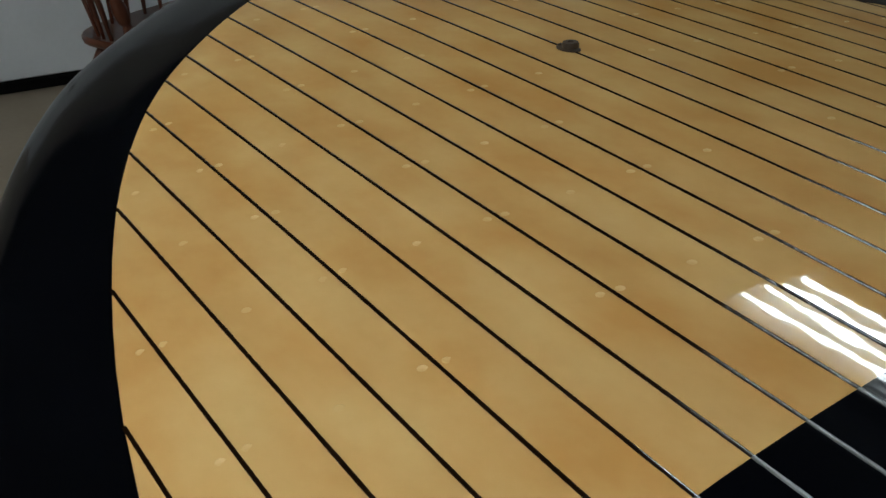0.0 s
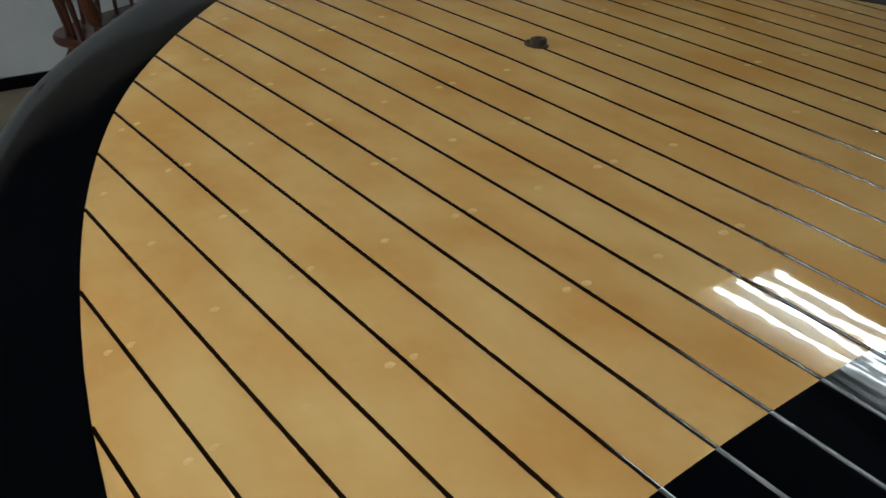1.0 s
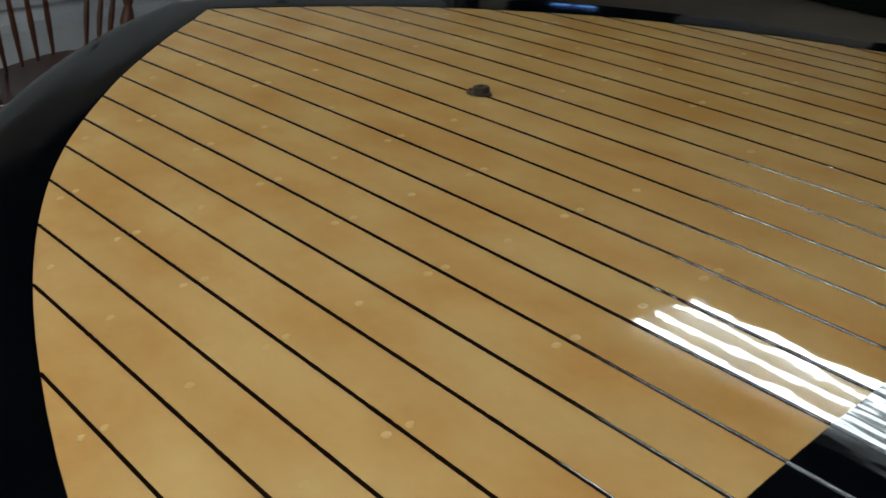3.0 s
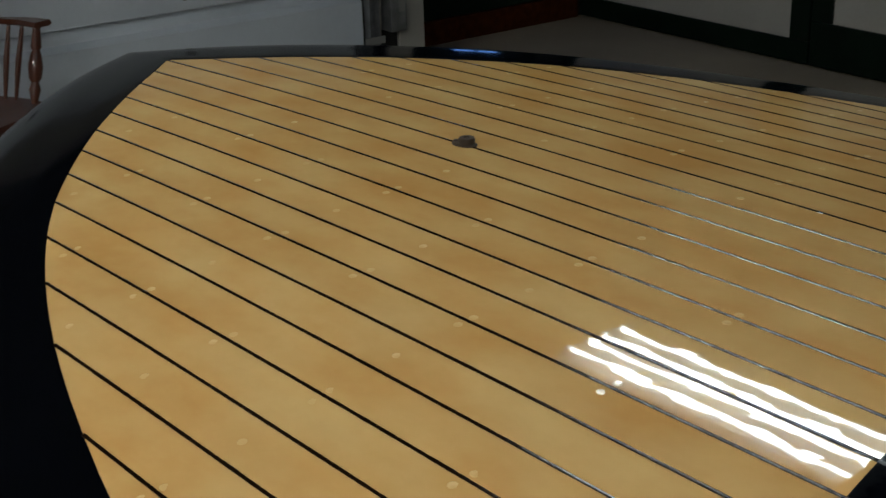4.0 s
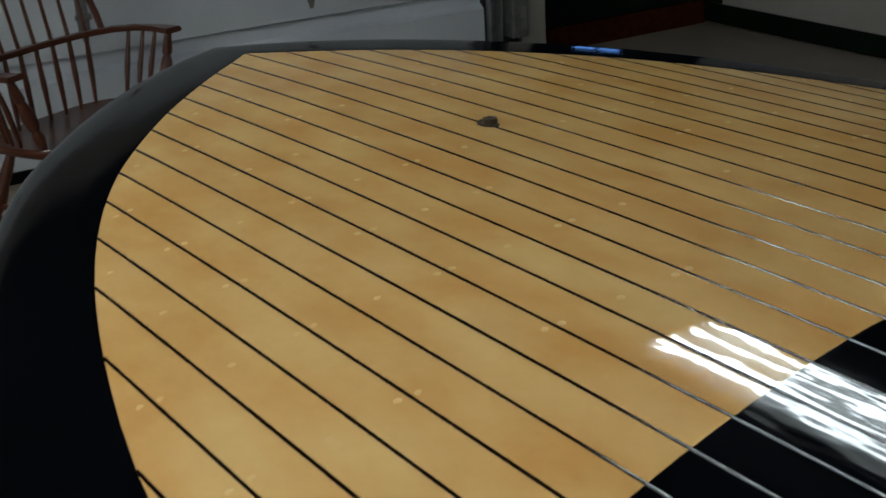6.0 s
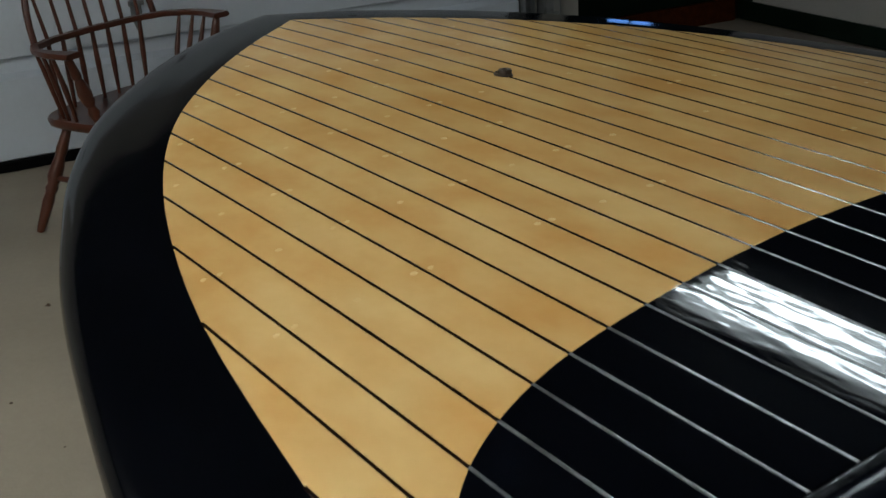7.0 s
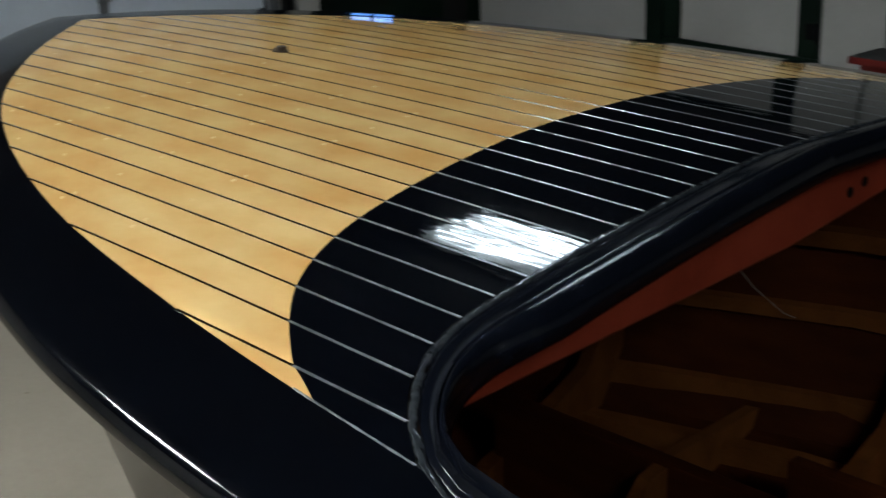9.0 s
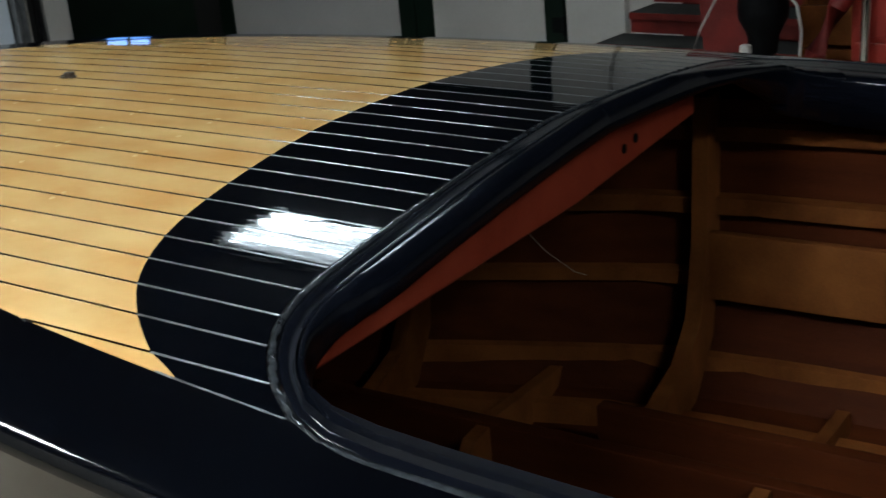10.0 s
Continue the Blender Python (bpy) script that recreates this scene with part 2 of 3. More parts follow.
# dark door with a two-pane window in the recess
d2 = empty("door_2", ROOM @ pose(-0.42, 0, 0))
tagged(d2, "dark green door with a small two-pane window", "door", kind="structure")
part("leaf", box((0.002, 3.1, 0.135), (0.03, 4.05, 2.05), 0.004), M_GREEN, d2)
for a, b in ((3.42, 3.565), (3.59, 3.735)):
    bm = box((0.031, a - 0.012, 1.02), (0.04, b + 0.012, 1.035), 0.002)
    add_box(bm, (0.031, a - 0.012, 1.385), (0.04, b + 0.012, 1.40), 0.002)
    add_box(bm, (0.031, a - 0.012, 1.036), (0.04, a - 0.001, 1.384), 0.002)
    add_box(bm, (0.031, b + 0.001, 1.036), (0.04, b + 0.012, 1.384), 0.002)
    part("window_frame", bm, M_GREEN, d2)
    part("pane", box((0.031, a, 1.036), (0.034, b, 1.384)), M_SKYPANE, d2, "pane with blue daylight behind it")

# sectional garage door
gd = empty("garage_door", ROOM)
tagged(gd, "white sectional garage door, closed, with steel hinges", "garage door")
for z0, z1 in ((0.05, 0.476), (0.480, 1.002), (1.006, 1.528), (1.532, 2.15)):
    bm = bmesh.new()
    prof = [(-0.05, z0), (0.004, z0), (0.010, z0 + 0.006), (0.010, z1 - 0.085), (-0.024, z1 - 0.062), (-0.028, z1 - 0.004), (-0.05, z1 - 0.002)]
    ends = [[bm.verts.new((u, v, z)) for u, z in prof] for v in (-0.94, 2.50)]
    for k in range(len(prof)):
        q = (k + 1) % len(prof)
        bm.faces.new((ends[0][k], ends[0][q], ends[1][q], ends[1][k]))
    bm.faces.new(ends[0][::-1])
    bm.faces.new(ends[1])
    part("door_section", bm, M_DOOR, gd)
part("bottom_seal", box((-0.055, -0.94, 0.0), (0.016, 2.50, 0.049), 0.01), M_RUBBER_SHADE, gd, "black rubber bottom seal")
for v in (-0.45, 0.58, 1.60):
    for z in (0.60, 1.126, 1.652):
        # a tapered strap with a knuckle across it
        bm = bmesh.new()
        out = [(-0.024, 0.12), (-0.024, -0.02), (-0.006, -0.075), (0.006, -0.075), (0.024, -0.02), (0.024, 0.12)]
        sides = [[bm.verts.new((u, v + p, z + q)) for p, q in out] for u in (0.0105, 0.017)]
        bm.faces.new(sides[0][::-1])
        bm.faces.new(sides[1])
        for k in range(6):
            bm.faces.new((sides[0][k], sides[0][(k + 1) % 6], sides[1][(k + 1) % 6], sides[1][k]))
        add_box(bm, (0.0172, v - 0.034, z + 0.028), (0.034, v + 0.034, z + 0.052), 0.005)
        hg = part("hinge", bm, M_GREYMETAL, gd, "grey steel hinge")
        for q in (0.0, 0.085):
            part("bolt", lathe([(0.006, 0.0), (0.006, 0.004), (0.003, 0.006)], 8), M_GREYMETAL, hg, m=pose(0.0172, v, z + q, 0, 90, 0))

# steel track at the door's edge, with its foot bracket
tk = empty("door_track", ROOM @ pose(0, 2.54, 0))
tagged(tk, "grey galvanised vertical track beside the garage door", "door track")
bm = box((0.006, -0.028, 0.02), (0.012, 0.028, 2.2), 0.001)
add_box(bm, (0.0125, -0.028, 0.02), (0.055, -0.023, 2.2), 0.001)
add_box(bm, (0.0125, 0.023, 0.02), (0.055, 0.028, 2.2), 0.001)
part("channel", bm, M_GREYMETAL, tk)
part("bracket", box((0.056, -0.06, 0.19), (0.064, 0.05, 0.225), 0.002), M_WHITEMETAL, tk, "pale foot bracket")
part("cable", tube([(0.03, 0.045, 0.22), (0.034, 0.05, 0.6), (0.03, 0.046, 1.3), (0.03, 0.045, 2.1)], 0.005, 8), M_CABLE, tk, "thin pale lift cable", smooth=50)

# grey box beside the garage door
eb = empty("control_box", ROOM @ pose(0.0, 2.65, 0))
tagged(eb, "grey metal box with a white label beside the door", "electrical box")
part("housing", box((0.002, -0.045, 0.24), (0.10, 0.045, 0.43), 0.006), M_GREYMETAL, eb)
part("cover", box((0.101, -0.036, 0.25), (0.105, 0.036, 0.42), 0.002), M_GREYMETAL, eb)
part("label_plate", box((0.1055, -0.004, 0.335), (0.107, 0.030, 0.39)), M_WHITEMETAL, eb, "plain white label")
part("conduit", tube([(0.04, -0.01, 0.431), (0.04, -0.01, 2.1)], 0.014, 10), M_RUBBER_SHADE, eb, smooth=40)

# dark-framed double doors in the side wall
dd = empty("door_1", ROOM @ pose(0, V1, 0))
tagged(dd, "pair of white-panelled doors with dark green frames, closed", "door", kind="structure")
for a, b in ((-0.38, 1.233), (1.246, 2.225)):
    rail = 0.121 if a < 0 else 0.225
    part("panel", box((a + 0.1, -0.045, rail - 0.01), (b - 0.1, -0.02, 2.2), 0.002), M_WALL, dd)
    part("bottom_rail", box((a, -0.06, 0.012), (b, -0.004, rail), 0.004), M_GREEN, dd)
    part("top_rail", box((a, -0.06, 2.1), (b, -0.004, 2.24), 0.004), M_GREEN, dd)
    for x in (a, b - 0.115):
        part("stile", box((x, -0.058, rail + 0.002), (x + 0.115, -0.004, 2.098), 0.004), M_GREEN, dd)
for z in (0.36, 1.1, 1.85):
    bm = tube([(2.230, -0.065, z - 0.05), (2.230, -0.065, z + 0.05)], 0.009, 10)
    add_box(bm, (2.160, -0.064, z - 0.04), (2.225, -0.0595, z + 0.04))
    part("hinge", bm, M_RUBBER_SHADE, dd)
tagged(part("trim", box((2.24, V1 - 0.05, 0), (2.587, V1 - 0.003, 2.3), 0.004), M_WALL, m=ROOM), "wide off-white door casing", "trim", kind="structure")


# ---- fluorescent lights: one mirrored in the deck, the others unseen ----
def light_fixture(m, lamp, half=0.40):
    th = empty("ceiling_light", m)
    tagged(th, "lit four-tube ceiling light; one mirrored in the deck, others added unseen", "ceiling light", group="ceiling lights")
    w = half + 0.025
    bm = box((-w, -0.21, -0.03), (w, 0.21, 0.0), 0.006)
    add_box(bm, (-w, -0.21, -0.075), (-half - 0.002, 0.21, -0.03), 0.004)
    add_box(bm, (half + 0.002, -0.21, -0.075), (w, 0.21, -0.03), 0.004)
    part("housing", bm, M_WHITEMETAL, th)
    for y in (-0.125, -0.042, 0.042, 0.125):
        part("fluorescent_tube", tube([(-half, y, -0.055), (half, y, -0.055)], 0.0115, 10), lamp, th, "lit white tube")
    return th


light_fixture(pose(-0.65, 1.37, H - 0.001), M_TUBE_DIM, 0.45)
# two unseen near-side fixtures, placed for the rim highlight and deck brightness
lf = light_fixture(pose(1.05, -2.15, H - 0.001), M_TUBE)
copy_thing(lf, pose(-1.45, -1.85, H - 0.001))
# unseen fixture added as fill for the cockpit
light_fixture(pose(3.15, -1.5, H - 0.001), M_TUBE_FILL)

# ---- the boat ----
DECK_Z = 1.15
S = 0.05


def zd(x, y):
    """The height of the crowned and sheered deck."""
    return DECK_Z - 0.0209 * x * x - 0.1226 * y * y + 0.0021 * x ** 3


# inner edge of the covering board: x for a half-breadth y; the margin's front edge; the rim of the cockpit
EDGE = spline([(0, -0.664), (0.05, -0.613), (0.10, -0.566), (0.15, -0.517), (0.2, -0.466), (0.25, -0.413), (0.3, -0.355), (0.35, -0.293), (0.4, -0.225),
               (0.45, -0.144), (0.5, -0.046), (0.55, 0.072), (0.6, 0.219), (0.65, 0.408), (0.70, 0.710), (0.724, 0.93), (0.738, 1.11)])
EDGE_Y = spline([(-0.664, 0), (-0.566, 0.10), (-0.466, 0.2), (-0.355, 0.3), (-0.225, 0.4), (-0.046, 0.5), (0.072, 0.55), (0.219, 0.6), (0.408, 0.65),
                 (0.710, 0.70), (0.93, 0.724), (1.11, 0.738)])
MARGIN = spline([(0, 0.667), (0.1, 0.669), (0.2, 0.677), (0.3, 0.689), (0.4, 0.704), (0.45, 0.714), (0.5, 0.729), (0.55, 0.751), (0.6, 0.783), (0.65, 0.833), (0.7, 0.901), (0.74, 0.965)])
RIM = spline([(0, 0.957), (0.2, 0.967), (0.4, 0.972), (0.5, 0.9725), (0.55, 0.975), (0.6, 0.986), (0.65, 1.011), (0.7, 1.055), (0.738, 1.105)])

boat = empty("wooden_runabout", pose(0, 0, 0))
tagged(boat, "wooden runabout with a varnished strip-planked foredeck and black covering boards", "boat")


def strip(x0, x1, ya, yb, side, name, material, parent, clip=False, nx=26, lift=0.0):
    """One deck plank between two seams; x0(y) and x1(y) give its ends."""
    gap, ch = 0.0010, 0.0005
    cols = [(ya + gap, -0.004), (ya + gap, -ch), (ya + gap + ch, 0.0), ((ya * 2 + yb) / 3, 0.0), ((ya + yb * 2) / 3, 0.0),
            (yb - gap - ch, 0.0), (yb - gap, -ch), (yb - gap, -0.004)]
    verts = []
    for i in range(nx):
        t = i / (nx - 1)
        for y, dz in cols:
            if clip:
                xa = EDGE(ya)
                x = xa + (x1(min(y, 0.738)) - xa) * t if x0 is EDGE else x0(y) + (x1(min(y, 0.738)) - x0(y)) * t
                yy = ya + (y - ya) / (yb - ya) * max(EDGE_Y(x) - ya, 0.0005)
            else:
                x, yy = x0(y) + (x1(y) - x0(y)) * t, y
            verts.append((x, side * yy, zd(x, yy) + dz + lift))
    me = mesh_of(name, verts, grid_faces(nx, len(cols)), material, smooth=True, smooth_angle=40)
    return piece(name, me, parent)


# under-deck that carries the planks
verts, nx, ny = [], 40, 31
for i in range(nx):
    for j in range(ny):
        w = -1 + 2 * j / (ny - 1)
        y = 0.735 * w
        x = EDGE(abs(y)) + (RIM(abs(y)) + 0.03 - EDGE(abs(y))) * i / (nx - 1)
        verts.append((x, y, zd(x, y) - 0.0035))
deck = piece("deck", mesh_of("deck", verts, grid_faces(nx, ny), M_SEAM, smooth=True), boat)
deck["label"] = "strip-planked foredeck with black margin"
for side in (-1, 1):
    for k in range(15):
        last = k == 14
        strip(EDGE, MARGIN, k * S, (k + 1) * S if not last else 0.738, side, "plank", M_DECK, deck, clip=last)
        strip(MARGIN, RIM, k * S, (k + 1) * S if not last else 0.738, side, "margin_plank", M_MARGIN, deck, clip=last, nx=12)


def seam(y, x0, x1, material, parent):
    """A slightly proud, lumpy bead of caulk along a seam."""
    n = max(8, int((x1 - x0) / 0.0026))
    # the caulk stands fuller on one half of the deck, and differs from seam to seam
    full = (0.3 if y > 0.06 else 0.75) + 0.5 * noise.noise(Vector((y * 77, 2.3, 0.4)))
    verts = []
    for i in range(n):
        x = x0 + (x1 - x0) * i / (n - 1)
        q = noise.noise(Vector((x * 38, y * 91, 3.7))) * 0.6
        g = noise.noise(Vector((x * 190, y * 57, 1.1)))
        rough = max(0.0, noise.noise(Vector((x * 9, y * 33, 8.2))) + 0.25)
        w, h = 0.0020 * (1 + 0.18 * q + 0.12 * g), 0.00038 * max(0.2, 1 + 0.6 * q + 2.6 * rough * g)
        h *= full
        verts.append((x, y - w * 1.02, zd(x, y) - 0.0012))
        for f in (-1.0, -0.6, -0.2, 0.2, 0.6, 1.0):
            verts.append((x, y + w * f, zd(x, y) + 0.00012 + h * (1 - f * f)))
        verts.append((x, y + w * 1.02, zd(x, y) - 0.0012))
    return piece("seam", mesh_of("seam", verts, grid_faces(n, 8), material, smooth=True, smooth_angle=50), parent)


for k in range(-14, 15):
    y = k * S
    seam(y, EDGE(abs(y)), MARGIN(abs(y)), M_SEAM, deck)
    seam(y, MARGIN(abs(y)), RIM(abs(y)), M_SEAM_GREY, deck)

# caulk between the margin and the covering boards
for side in (-1, 1):
    n, verts = 60, []
    for i in range(n):
        x = 0.93 + (1.105 - 0.93) * i / (n - 1)
        y = EDGE_Y(x)
        q = noise.noise(Vector((x * 60, side * 5.0, 2.0)))
        w, h = 0.0016 * (1 + 0.3 * q), 0.0008 * (1 + 0.9 * q)
        for dy, dz in ((-w, -0.001), (-w * 0.5, h * 0.8), (w * 0.5, h * 0.8), (w, -0.001)):
            verts.append((x, side * (y + dy), zd(x, y) + dz))
    piece("seam", mesh_of("seam", verts, grid_faces(n, 4), M_SEAM_GREY, smooth=True), deck)

# covering boards and hull
INNER = [(-0.664, 0), (-0.566, 0.1), (-0.466, 0.2), (-0.355, 0.3), (-0.225, 0.4), (-0.046, 0.5), (0.072, 0.55), (0.219, 0.6), (0.408, 0.65), (0.710, 0.70),
         (0.93, 0.724), (1.11, 0.738), (1.21, 0.762), (2.0, 0.768), (3.4, 0.75)]
OUTER = [(-0.802, 0), (-0.714, 0.134), (-0.598, 0.271), (-0.48, 0.384), (-0.337, 0.497), (-0.136, 0.604), (0.0, 0.657), (0.16, 0.712), (0.36, 0.764), (0.68, 0.827),
         (0.90, 0.848), (1.08, 0.857), (1.22, 0.862), (2.0, 0.868), (3.4, 0.85)]
T = list(range(len(INNER)))
IX, IY = spline(list(zip(T, [p[0] for p in INNER]))), spline(list(zip(T, [p[1] for p in INNER])))
OX, OY = spline(list(zip(T, [p[0] for p in OUTER]))), spline(list(zip(T, [p[1] for p in OUTER])))
NT = 120
for side in (-1, 1):
    prof = [(0.004, -0.003), (0.0045, -0.0001), (0.010, 0.0), (0.25, 0.0), (0.5, 0.0), (0.62, -0.0003), (0.74, -0.0012), (0.84, -0.0030), (0.91, -0.0058), (0.955, -0.0098), (0.985, -0.017), (1.0, -0.025), (0.99, -0.031), (0.95, -0.034), (0.4, -0.036)]
    verts = []
    for i in range(NT):
        t = (len(T) - 1) * i / (NT - 1)
        a, b = (IX(t), IY(t)), (OX(t), OY(t))
        for w, dz in prof:
            x, y = a[0] + (b[0] - a[0]) * w, a[1] + (b[1] - a[1]) * w
            verts.append((x, side * y, zd(x, y) + dz))
    cb = piece("covering_board", mesh_of("covering_board", verts, grid_faces(NT, len(prof)), M_BLACK, smooth=True, smooth_angle=50), boat)
    cb["label"] = "gloss black covering board"
    verts = []
    rows = [(0.95, -0.034, 0), (0.894, 0.88, 0.30), (0.872, 0.64, 0.33), (0.81, 0.40, 0.40), (0.02, 0.22, 0.01)]
    for i in range(NT):
        t = (len(T) - 1) * i / (NT - 1)
        for w, z, absolute in rows:
            x, y = OX(t), OY(t)
            if absolute:
                fore = max(0.0, 1 - (x + 0.8) / 2.2)
                flare = max(0.0, min(1.0, (0.9 - x) / 1.5))
                w -= absolute * flare
                verts.append((x + 0.04 * fore * (1 - w), side * y * w, z))
            else:
                w -= 0.5 * max(0.0, min(1.0, (1.2 - OX(t)) / 0.8))
                x, y = IX(t) + (OX(t) - IX(t)) * w, IY(t) + (OY(t) - IY(t)) * w
                verts.append((x, side * y, zd(x, y) + z))
    hs = piece("hull_side", mesh_of("hull_side", verts, grid_faces(NT, len(rows)), M_BLACK, smooth=True), boat)
    hs["label"] = "gloss black hull side"
# rim of the cockpit
def rim_path():
    pts = [(RIM(y), -y) for y in np.linspace(0, 0.738, 150)]
    pts += [(1.15, -0.755), (1.21, -0.763), (1.28, -0.766), (1.4, -0.768), (1.7, -0.769), (2.2, -0.769), (2.8, -0.764), (3.3, -0.76)]
    return [(x, -y) for x, y in pts[:0:-1]] + pts


RP = rim_path()
RIM_WIDTH = spline([(0, 1.0), (0.5, 1.0), (0.55, 0.92), (0.6, 0.74), (0.65, 0.50), (0.7, 0.27), (0.738, 0.16), (0.765, 0.13), (0.8, 0.13)])


def rim_share(y):
    """The coaming's width against its fore edge; the far side's is broader."""
    return max(RIM_WIDTH(abs(y)), 1.0 + 0.35 * max(0.0, min(1.0, (y - 0.3) / 0.25))) if y > 0 else RIM_WIDTH(abs(y))


def sweep_rim(profile, jitter=0.0):
    """Sweeps (inward offset, height) rows along the cockpit's rim, which is narrower along its sides."""
    n = len(RP)
    verts = []
    for i, (x, y) in enumerate(RP):
        p, q = RP[max(i - 1, 0)], RP[min(i + 1, n - 1)]
        d = Vector((q[0] - p[0], q[1] - p[1])).normalized()
        inw = Vector((-d.y, d.x))
        k = rim_share(y)
        for c, (o, h) in enumerate(profile):
            g = jitter * (noise.noise(Vector((x * 70, y * 70, c))) + noise.noise(Vector((x * 190, y * 190, c * 3))))
            o2 = o if o < 0.016 else 0.016 + (o - 0.016) * k
            deep = max(0.0, min(1.0, (abs(y) - 0.70) / 0.06)) if y < 0 else max(0.0, min(1.0, (y - 0.40) / 0.2))
            low = 1 - 0.85 * max(0.0, min(1.0, (y - 0.22) / 0.28))
            verts.append((x + inw.x * (o2 + g), y + inw.y * (o2 + g), zd(x, y) + (h * low if h > 0.003 else h) + g * 0.6 - ((0.055 if y < 0 else 0.07) * deep if h < -0.008 else 0)))
    return verts, grid_faces(n, len(profile))


v, f = sweep_rim([(0.001, -0.003), (0.002, 0.0005), (0.004, 0.0016), (0.007, 0.0015), (0.009, 0.0008), (0.010, -0.003)], 0.0022)
piece("sealant_bead", mesh_of("sealant_bead", v, f, M_SEALANT, smooth=True), boat, None, "lumpy dark sealant bead")
v, f = sweep_rim([(0.010, -0.004), (0.012, 0.0008), (0.02, 0.0015), (0.035, 0.004), (0.047, 0.009), (0.054, 0.011), (0.058, 0.007), (0.061, 0.008), (0.065, 0.014), (0.073, 0.022),
                  (0.082, 0.0255), (0.092, 0.024), (0.099, 0.018), (0.104, 0.007), (0.105, -0.004), (0.103, -0.010), (0.08, -0.012)])
piece("coaming", mesh_of("coaming", v, f, M_COAMING, smooth=True, smooth_angle=88), boat, None, "rounded black cockpit coaming")
# straight red beam under the fore edge, with two bolt holes
verts = []
for y in np.linspace(-0.645, 0.40, 30):
    x, low = 1.005, 1.017 + 0.065 * max(0.0, y)
    top = zd(x, y) - 0.012
    for dx, z in ((-0.002, top), (0.0, top - 0.003), (0.0, low + 0.004), (-0.004, low), (-0.034, low), (-0.034, top)):
        verts.append((x + dx, y, z))
beam = piece("deck_beam", mesh_of("deck_beam", verts, grid_faces(30, 6), M_RED), boat, None, "red painted beam under the fore edge of the cockpit")
for y, z in ((0.147, 1.056), (0.185, 1.062)):
    part("bolt_hole", lathe([(0.0075, 0.0), (0.0075, 0.0012), (0.005, 0.0015), (0.004, 0.0004)], 12), M_RUBBER_SHADE, beam, m=pose(1.0052, y, z, 0, 90, 0))

# hull inside: a skin, stringers, frames and bottom timbers
SECTION = [(0.992, 0.985), (1.0, 0.92), (0.985, 0.72), (0.93, 0.52), (0.84, 0.42), (0.45, 0.345), (0.0, 0.29)]


def inside(x, w, z):
    """A point on the inner skin: w is the share of the half-breadth."""
    half = max(0.02, min(0.752, EDGE_Y(max(-0.62, min(1.1, x - 0.02))) + 0.018))
    half *= 0.985 - 0.50 * max(0.0, min(1.0, (0.9 - x) / 1.5) - 0.06)
    return half * w, z


verts = []
XS = np.linspace(-0.55, 3.3, 40)
for x in XS:
    for sd in (1, -1):
        for w, z in (SECTION if sd == 1 else SECTION[-2::-1]):
            y, zz = inside(x, w, z)
            verts.append((x, sd * y, zz))
nsec = 2 * len(SECTION) - 1
piece("inner_planking", mesh_of("inner_planking", verts, grid_faces(len(XS), nsec), M_HULL_IN, smooth=True, smooth_angle=40), boat, None, "dark mahogany inner planking")
tr = box((3.30, -0.86, 0.40), (3.36, 0.86, 1.02), 0.01)
piece_tr = part("transom", tr, M_BLACK, boat, "black transom")


def stringer(x0, x1, w, z, height, thick, name="stringer", sides=(1, -1), lift=0.0):
    for sd in sides:
        vs = []
        xs = np.linspace(x0, x1, 14)
        for x in xs:
            y, _ = inside(x, w, z)
            for dy, dz in ((0.004, -height / 2), (-thick, -height / 2 + 0.004), (-thick, height / 2 - 0.004), (0.004, height / 2)):
                vs.append((x, sd * (y + dy), z + dz))
        piece(name, mesh_of(name, vs, grid_faces(len(xs), 4), M_RIB), boat)


stringer(0.32, 3.2, 0.992, 0.925, 0.035, 0.022)
stringer(0.32, 3.2, 0.985, 0.785, 0.04, 0.022)
stringer(0.32, 3.2, 0.97, 0.64, 0.035, 0.022)
stringer(0.32, 3.2, 0.92, 0.475, 0.05, 0.025)
stringer(0.32, 3.2, 0.72, 0.41, 0.05, 0.025)


def frame_rib(x, sd, wide=0.032):
    """A sawn frame: a side futtock and a bottom timber, of one curved board."""
    rows = [(0.99, 1.0, 0.05), (0.99, 0.90, 0.055), (0.975, 0.72, 0.06), (0.92, 0.53, 0.085), (0.80, 0.43, 0.10), (0.45, 0.36, 0.095), (0.2, 0.325, 0.095)]
    vs = []
    for k, (w, z, dep) in enumerate(rows):
        y, _ = inside(x, w, z)
        if k < 3:
            iy, iz = y - dep, z
        else:
            iy, iz = y - dep * (0.7, 0.4, 0.05, 0.0)[k - 3], z + dep * (0.6, 0.85, 1.0, 1.0)[k - 3]
        vs += [(x, sd * y, z), (x, sd * iy, iz), (x + wide, sd * iy, iz), (x + wide, sd * y, z)]
    n = len(rows)
    faces = [(4 * i + a, 4 * i + (a + 1) % 4, 4 * i + 4 + (a + 1) % 4, 4 * i + 4 + a) for i in range(n - 1) for a in range(4)]
    faces += [(0, 1, 2, 3), (4 * n - 4, 4 * n - 3, 4 * n - 2, 4 * n - 1)]
    piece("frame", mesh_of("frame", vs, faces, M_RIB), boat)


for x in (0.34, 0.885, 1.5, 2.15, 2.8):
    for sd in (1, -1):
        frame_rib(x, sd)


def timber(name, lo, hi, material=None, bevel=0.004, m=None, label=""):
    return part(name, box(lo, hi, bevel, m), material or M_RIB, boat, label)


